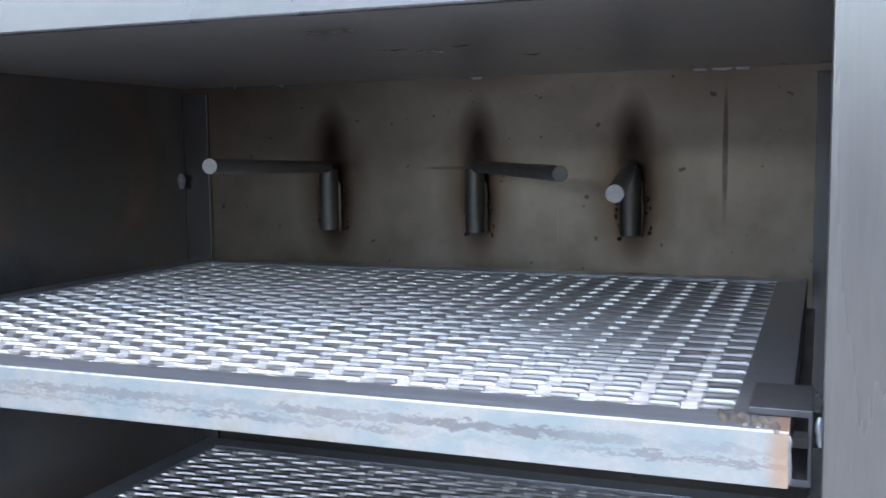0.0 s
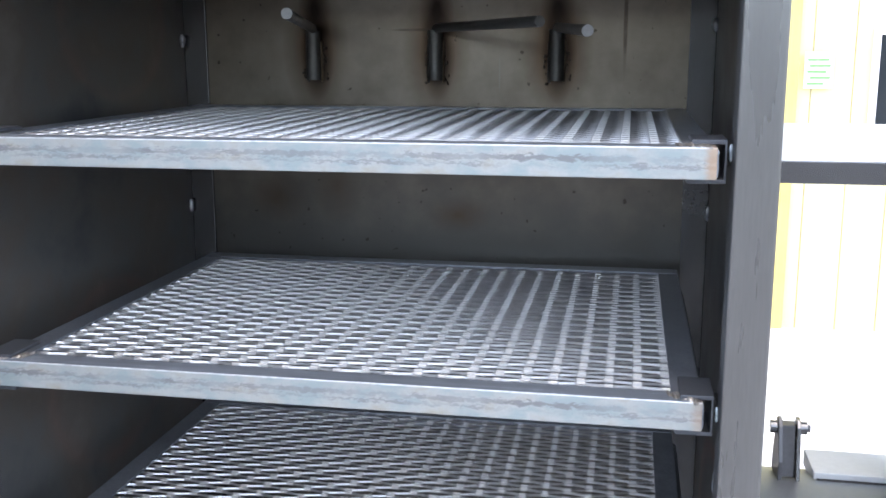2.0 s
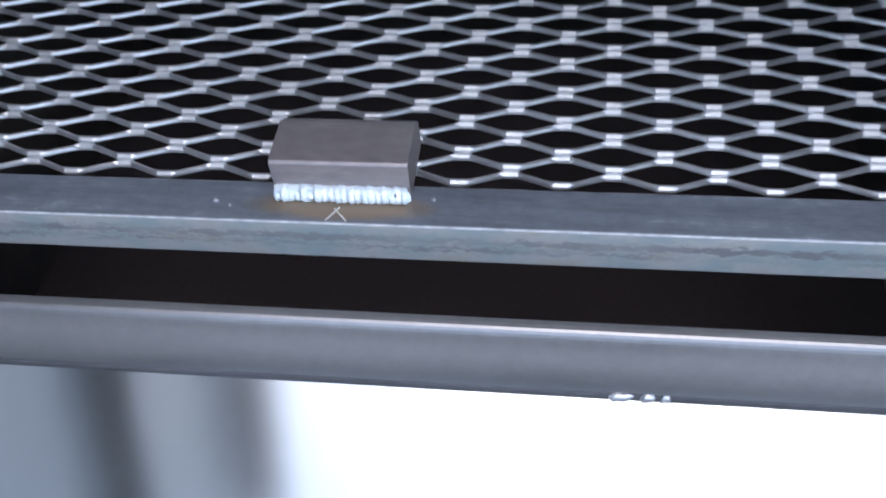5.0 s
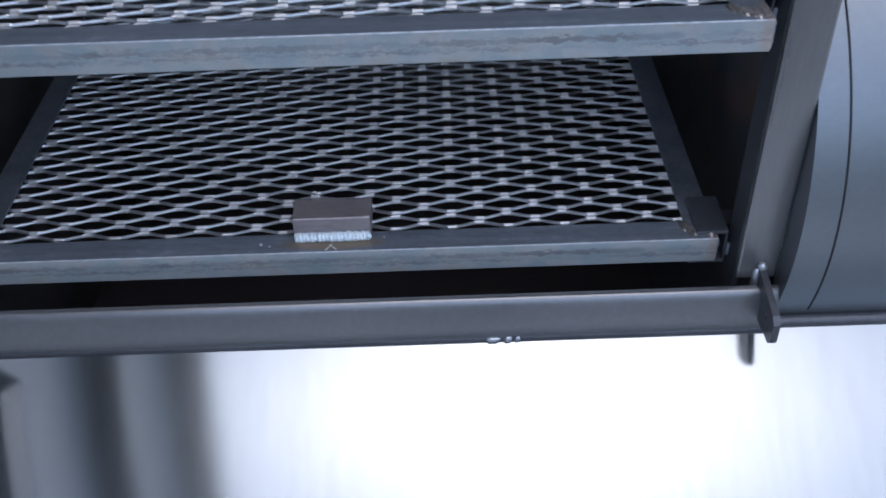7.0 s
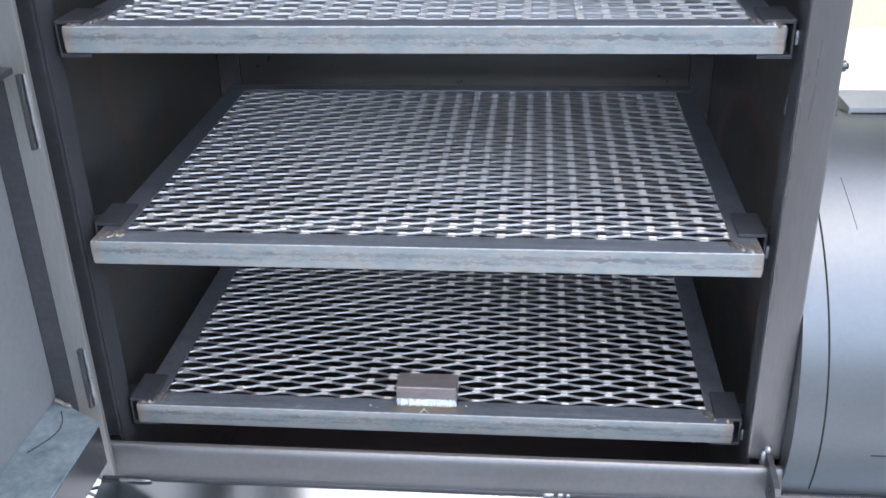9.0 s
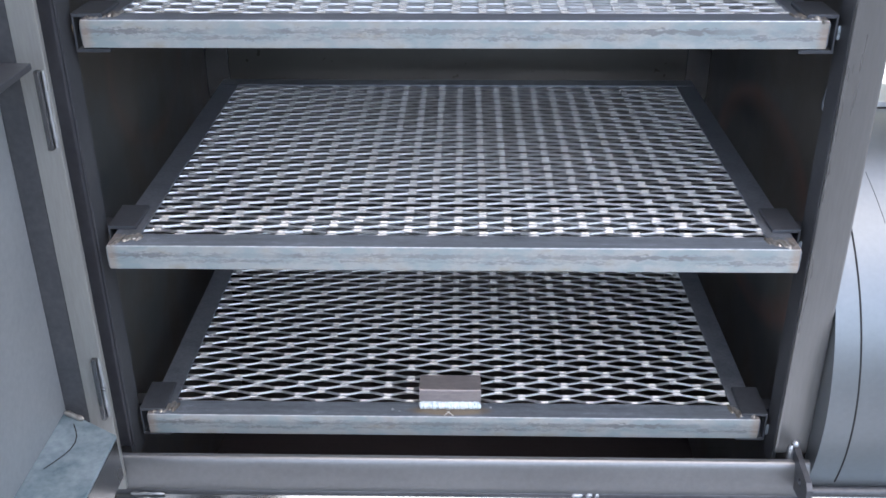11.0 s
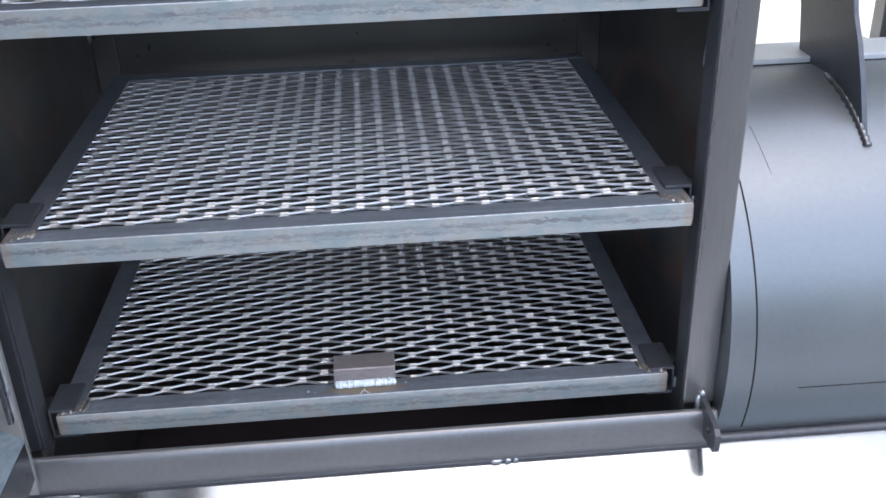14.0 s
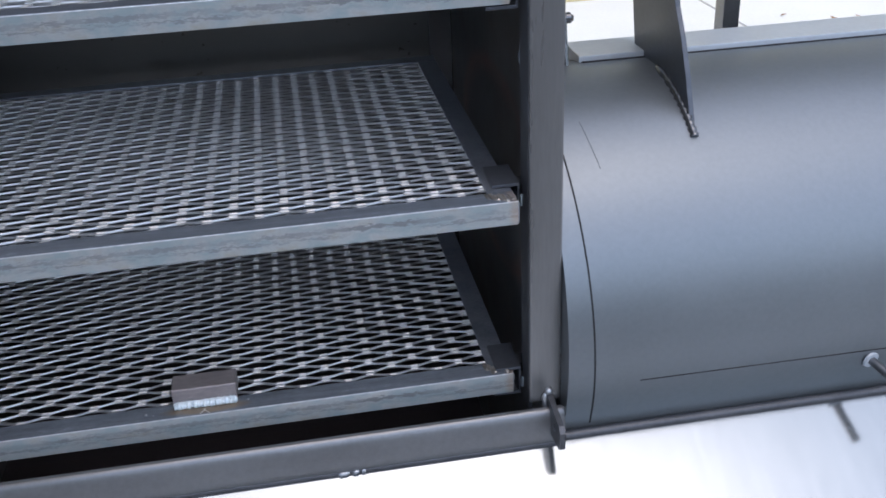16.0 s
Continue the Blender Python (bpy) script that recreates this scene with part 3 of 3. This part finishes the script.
def rack(y, z, depth, ox, oy, label):
    r = thing("grill_rack", label, "rack", "racks in the smoker cabinet", (0, y, z))
    t = 0.003
    part("front_angle", prism(B(), [(0, 0), (LEG, 0), (LEG, -t), (t, -t), (t, -LEG), (0, -LEG)], 'x', -W, W, 0.0009), ANGLE_TINTED if z < 0.7 else ANGLE_HOT if z > 1.2 else ANGLE, r, "ground angle iron with scale left on it")
    part("back_angle", prism(B(), [(depth, 0), (depth - LEG, 0), (depth - LEG, -t), (depth - t, -t), (depth - t, -LEG), (depth, -LEG)], 'x', -W, W, 0.0009), FLANGE, r)
    for s in (-1, 1):
        part("side_angle", prism(B(), [(s * W, -0.0004), (s * (W - LEG), -0.0004), (s * (W - LEG), -t), (s * (W - t), -t), (s * (W - t), -LEG + 0.001), (s * W, -LEG + 0.001)], 'y', LEG + 0.0002, depth - LEG - 0.0002, 0.0009), FLANGE, r)
        part("corner_weld", bead(B(), (s * (W + 0.0002), 0.0015, -0.002), (s * (W + 0.0002), 0.0015, -LEG + 0.002), 0.0011, rng, 14), FLANGE, r, "blue-grey weld at the corner")
        bm = B()
        for k in range(6):
            px, py = W - 0.027 + 0.0045 * k + rng.uniform(-0.001, 0.001), 0.016 + rng.uniform(-0.003, 0.003) - 0.0012 * k
            bead(bm, (s * px, py - rng.uniform(0.006, 0.010), -0.0006), (s * (px - 0.003), py + rng.uniform(0.006, 0.011), -0.0004), rng.uniform(0.0019, 0.003), rng, 6)
        part("corner_weld", bm, RUSTWELD, r, "uneven brown-grey weld pool on the corner")
    part("mesh_panel", expanded(B(), -W + LEG - 0.002, W - LEG + 0.002, LEG - 0.005, depth - LEG + 0.006, ox, oy, -0.0036, LWD, SWD), MESH, r, "raised expanded-metal mesh").data.materials.append(BOND)
    return r


RACKS = [(-0.018, 1.307, 0.010, 0.030), (-0.001, 1.0885, 0.003, 0.0354), (-0.030, 0.8745, 0.0315, 0.0347), (0.0, 0.65, 0.053, 0.030)]
for y, z, ox, oy in RACKS:
    low = z < 0.7
    r = rack(y, z, 0.53, ox, oy, "expanded-metal rack in an angle-iron frame" + (", handle block welded on" if low else ""))
    if low:
        part("handle_block", prism(B(), [(0.019, 0.0002), (0.018, 0.004), (0.018, 0.0213), (0.0192, 0.0225), (0.047, 0.0225), (0.0545, 0.017), (0.0545, 0.0002)], 'x', -0.0365, 0.032, 0.0008), BLOCK, r, "brown-grey square steel block")
        bm = B()
        rod(bm, [(-0.036 + 0.067 * k / 60, 0.0165 + 0.0005 * math.sin(k * 2.1), 0.0032) for k in range(61)], [0.003 if k in (0, 60) else 0.0046 + 0.00012 * math.cos(k * 2.1) + rng.uniform(-0.0005, 0.0005) for k in range(61)], 12)
        part("block_weld", bm, OXIDE, r, "bright blue-white weld bead")
        for x, y0, r0 in ((-0.066, 0.012, 0.0013), (0.043, 0.017, 0.001), (-0.058, 0.009, 0.0007)):
            part("weld_spatter", bead(B(), (x - r0, y0, 0.0003), (x + r0, y0, 0.0003), r0, rng, 3), WELD, r)
        part("scratch_mark", prism(B(), [(-0.0085, 0.0015), (-0.0078, 0.0013), (-0.0022, 0.0098), (-0.0028, 0.0102)], 'z', 0.0001, 0.0006), SCRATCH, r)
        part("scratch_mark", prism(B(), [(0.0015, 0.0012), (0.0022, 0.0015), (-0.0048, 0.0092), (-0.0053, 0.0088)], 'z', 0.0001, 0.0006), SCRATCH, r)
    for s in (-1, 1):
        outline = [(s * 0.3465, z + 0.004), (s * 0.319, z + 0.004), (s * 0.318, z + 0.003), (s * 0.318, z + 0.0004), (s * 0.3445, z + 0.0004), (s * 0.3445, z - 0.0285), (s * 0.315, z - 0.0285), (s * 0.315, z - 0.032), (s * 0.3465, z - 0.032)]
        part("rack_guide", prism(B(), outline, 'y', 0.005, 0.056, 0.0006), GUIDE, cabinet, "dark channel guide that holds a rack")
        part("guide_strap", box(B(), min(s * 0.3466, s * WALL), max(s * 0.3466, s * WALL), 0.03, 0.05, z - 0.02, z - 0.008), DARK, cabinet)
        part("side_rail", box(B(), min(s * 0.326, s * 0.3445), max(s * 0.326, s * 0.3445), 0.08, 0.50, z - 0.0305, z - LEG - 0.0003, 0.0006), DARK, cabinet)

bm = B()
for k in range(9):
    a, d = k * 2.4, 0.004 * k ** 0.6
    cx, cy, h = -0.135 + d * math.cos(a), 0.27 + d * math.sin(a), 0.018 - 0.0015 * k
    rod(bm, [(cx, cy, LOW + 0.0055), (cx, cy, LOW + 0.006 + h * 0.5), (cx + 0.002, cy, LOW + 0.006 + h * 0.85), (cx + 0.002, cy, LOW + 0.006 + h)], [0.012, 0.0115, 0.008, 0.002], 9)
solid("dark_lump", bm, CRUST, "small black lump on the cabinet floor", "char")

# ---------------------------------------------------------------- barrel
TY, TZ, TR = 0.20, 0.68, 0.25
tank = thing("smoker_barrel", "long horizontal grey steel barrel joined to the cabinet", "smoker barrel", at=(0, 0, 0))
part("shell", rod(B(), [(OUT + 0.0005, TY, TZ), (2.6, TY, TZ)], TR, 128), TANK, tank, "smooth grey barrel plate")


def on_barrel(x, z, lift=0.0, front=True):
    a = math.asin((z - TZ) / TR)
    return Vector((x, TY - (TR + lift) * math.cos(a), TZ + (TR + lift) * math.sin(a)))


def barrel_line(x_of, z0, z1, r, name, material, steps=30):
    part(name, rod(B(), [on_barrel(x_of(i / steps), z0 + (z1 - z0) * i / steps, -0.0002) for i in range(steps + 1)], r, 6), material, tank)


barrel_line(lambda u: 0.416 - 0.012 * u * u, 0.594, 0.915, 0.0011, "cut_line", CUT)
barrel_line(lambda u: 0.443 - 0.008 * u, 0.87, 0.905, 0.0004, "cut_line", CUT, 10)
part("cut_line", rod(B(), [on_barrel(0.468 + 0.1 * i, 0.652 - 0.0008 * i, -0.0002) for i in range(20)], 0.0008, 6), CUT, tank)
part("top_bar", box(B(), 0.475, 2.5, 0.228, 0.294, TZ + TR - 0.012, TZ + TR + 0.006, 0.0012), LIGHTPLATE, tank, "flat bar along the barrel's top")
part("bar_gap", box(B(), 0.478, 2.5, 0.2235, 0.228, TZ + TR - 0.012, TZ + TR - 0.0005), CUT, tank)
pin = part("latch_pin", rod(B(), [(0.742, -0.043, 0.6365), (0.748, -0.066, 0.632), (0.757, -0.098, 0.6255)], 0.0052, 14), PLATE, tank, "round steel pin standing out of the barrel")
part("washer", rod(B(), [(0.7425, -0.0455, 0.636), (0.7433, -0.0485, 0.6354)], 0.0098, 20), LIGHTPLATE, pin, "pale steel washer")
part("weld_bead", bead(B(), (0.735, -0.045, 0.629), (0.750, -0.045, 0.629), 0.003, rng, 6), WELD, pin)
# gussets that carry the side shelf
outline = [(0.068, 0.878), (0.078, 0.900), (0.098, 0.945), (0.118, 0.982), (0.138, 1.01), (0.15, 1.04), (0.155, 1.09), (0.165, 1.15), (0.18, 1.20), (0.205, 1.2448), (0.33, 1.2448), (0.30, 1.12), (0.278, 1.0), (0.262, 0.936), (0.25, 0.92), (0.2, 0.92), (0.15, 0.915), (0.11, 0.90)]
for x in (0.557, 1.427):
    g = part("gusset", prism(B(), outline, 'x', x, x + 0.006, 0.0008), GUIDE, tank, "dark curved plate gusset")
    bm = B()
    rod(bm, [on_barrel(x - 0.001, 0.886 + 0.043 * k / 28, 0.0005) for k in range(29)], [0.0046 + 0.0011 * math.sin(k * 2.2) for k in range(29)], 8)
    part("weld_bead", bm, PLATE, g)
    part("weld_bead", bead(B(), (x - 0.003, 0.066, 0.884), (x + 0.009, 0.066, 0.884), 0.005, rng, 4), DARK, g)
part("rear_post", box(B(), 0.755, 0.78, 0.44, 0.47, 0.6, 1.2645, 0.002), PLATE, tank, "dark upright post behind the barrel")
# lid hinge ears with a bolt
hinge = part("hinge_ear", prism(B(), [(0.215, 0.925), (0.262, 0.925), (0.262, 0.945), (0.25, 0.985), (0.244, 0.992), (0.234, 0.992), (0.228, 0.985), (0.222, 0.955)], 'x', 0.455, 0.459, 0.0006), PLATE, tank, "hinge ear with a bolt")
part("ear", prism(B(), [(0.215, 0.925), (0.262, 0.925), (0.262, 0.945), (0.25, 0.985), (0.244, 0.992), (0.234, 0.992), (0.228, 0.985), (0.215, 0.95)], 'x', 0.436, 0.440, 0.0006), DARK, hinge)
part("ear", prism(B(), [(0.225, 0.93), (0.262, 0.93), (0.262, 0.95), (0.25, 0.985), (0.234, 0.985)], 'x', 0.4405, 0.4545, 0.0006), DARK, hinge)
part("bolt", rod(B(), [(0.430, 0.24, 0.981), (0.470, 0.24, 0.981)], 0.004, 12), DARK, hinge)
for x in (0.4285, 0.4595):
    part("nut", rod(B(), [(x, 0.24, 0.981), (x + 0.007, 0.24, 0.981)], 0.0075, 6), PLATE, hinge)

side_shelf = thing("side_shelf", "long grey steel shelf carried over the barrel", "shelf")
part("shelf_plate", box(B(), 0.40, 2.4, 0.2545, 0.80, 1.265, 1.269, 0.001), LIGHTPLATE, side_shelf)
part("front_lip", box(B(), 0.40, 2.4, 0.25, 0.254, 1.2452, 1.269, 0.001), PLATE, side_shelf, "dark folded front lip")
part("back_lip", box(B(), 0.40, 2.4, 0.8005, 0.8045, 1.2452, 1.269, 0.001), PLATE, side_shelf)

# large lower barrel on which cabinet and upper barrel sit; its clean top curves down towards the front
# Dark rod added for the shade where the upper barrel meets the lower one.
part("barrel_shade_strip", rod(B(), [(OUT + 0.002, -0.034, 0.5795), (2.5, -0.034, 0.5795)], 0.0065, 10), DARK, tank, "dark strip put in for the shade under the barrel")
LR, LTILT = 1.9, 28.0
LY, LZ = SILL - 0.004 + LR * math.sin(radians(LTILT)), 0.5738 - LR * math.cos(radians(LTILT))
lower = thing("lower_barrel", "wide bright bare-steel barrel beneath the smoker cabinet", "smoker barrel")
bm = B()
n, a0, a1 = 70, 117.1, 139.0
rings = []
for x in (-0.374, 2.5):
    def end_x(a):
        return x + (0.22 * min(0.0, LY + LR * math.cos(a) + 0.05) if x < 0 else 0.0)
    angles = [radians(a0 + (a1 - a0) * k / n) for k in range(n + 1)]
    outer = [bm.verts.new((end_x(a), LY + LR * math.cos(a), LZ + LR * math.sin(a))) for a in angles]
    inner = [bm.verts.new((end_x(a), LY + (LR - 0.006) * math.cos(a), LZ + (LR - 0.006) * math.sin(a))) for a in angles]
    rings.append((outer, inner))
(o0, i0), (o1, i1) = rings
for k in range(n):
    for a, b in ((o0, o1), (i1, i0)):
        bm.faces.new((a[k], a[k + 1], b[k + 1], b[k])).smooth = True
    for q in ((o0[k + 1], o0[k], i0[k], i0[k + 1]), (o1[k], o1[k + 1], i1[k + 1], i1[k])):
        bm.faces.new([bm.verts.new(v.co) for v in q])
for k in (0, n):
    bm.faces.new([bm.verts.new(v.co) for v in (o0[k], o1[k], i1[k], i0[k])])
part("shell", bm, SHELF, lower, "bright smooth steel shell")
part("end_plate", prism(B(), [(LY + (LR - 0.007) * math.cos(radians(a0 + (a1 - a0) * k / 40)), LZ + (LR - 0.007) * math.sin(radians(a0 + (a1 - a0) * k / 40))) for k in range(41)], 'x', -0.370, -0.364), PLATE, lower)
for x in (0.9, 1.9):
    part("barrel_leg", box(B(), x, x + 0.04, 0.26, 0.30, 0.0, 0.445, 0.002), PLATE, tank)

# ---------------------------------------------------------------- door
door = thing("cabinet_door", "grey steel cabinet door standing wide open", "door", at=(0, 0, 0))
part("panel", box(B(), -0.408, -0.402, -0.80, -0.05, 0.585, 1.535, 0.001), DOOR, door, "plain blue-grey inner door sheet")
part("hinge_rim", box(B(), -0.3795, -0.3545, -0.0495, -0.0425, 0.585, 1.535, 0.001), RIM, door, "pale rim along the hinges")
# Dark strip stands in for the shade between door panel and rim.
part("hinge_shade_strip", box(B(), -0.408, -0.3798, -0.0492, -0.0455, 0.585, 1.535, 0.0006), DARK, door)
part("bottom_ledge", prism(B(), [(-0.4018, -0.052), (-0.336, -0.092), (-0.336, -0.80), (-0.4018, -0.80)], 'z', 0.688, 0.692, 0.0006), BLUE, door, "blued steel bottom ledge")
part("bottom_face", box(B(), -0.340, -0.336, -0.80, -0.093, 0.64, 0.6875), PLATE, door)
# Unseen ledge and bar, added for the stripes they reflect in the lower barrel.
part("top_ledge", box(B(), -0.4018, -0.345, -0.80, -0.06, 1.50, 1.505, 0.001), PLATE, door)
part("stiffener", box(B(), -0.4018, -0.362, -0.80, -0.06, 1.06, 1.066, 0.001), DARK, door)
part("corner_weld", bead(B(), (-0.4, -0.058, 0.694), (-0.376, -0.069, 0.6935), 0.0028, rng, 9), RUSTWELD, door)
part("scribe_line", rod(B(), [(-0.385 + 0.012 * math.sin(i * 0.5), -0.075 - 0.01 * i, 0.6921) for i in range(8)], 0.0006, 5), CUT, door)
for z in (1.02, 0.72, 1.33):
    h = part("hinge_tab", box(B(), -0.3640, -0.3590, -0.056, -0.0497, z - 0.037, z + 0.037, 0.001), PLATE, door)
    part("weld_bead", bead(B(), (-0.3575, -0.0505, z - 0.036), (-0.3575, -0.0505, z + 0.036), 0.0018, rng, 14), WELD, h)

# ---------------------------------------------------------------- trailer deck glimpsed past the shelf's end
deck = thing("mesh_deck", "dark expanded-metal trailer deck below the door", "deck")
part("mesh_panel", expanded(B(), -1.2, -0.46, -0.6, 0.5, 0, 0, 0.30, 0.0762, 0.038, 0.006, 0.004, 0.016), DARK, deck)
for x in (-1.22, -0.45):
    part("deck_rail", box(B(), x, x + 0.03, -0.62, 0.52, 0.26, 0.30, 0.002), PLATE, deck)
for x, y in ((-1.22, -0.6), (-0.45, -0.6), (-1.22, 0.49), (-0.45, 0.49)):
    part("leg", box(B(), x, x + 0.03, y, y + 0.03, 0, 0.26), PLATE, deck)
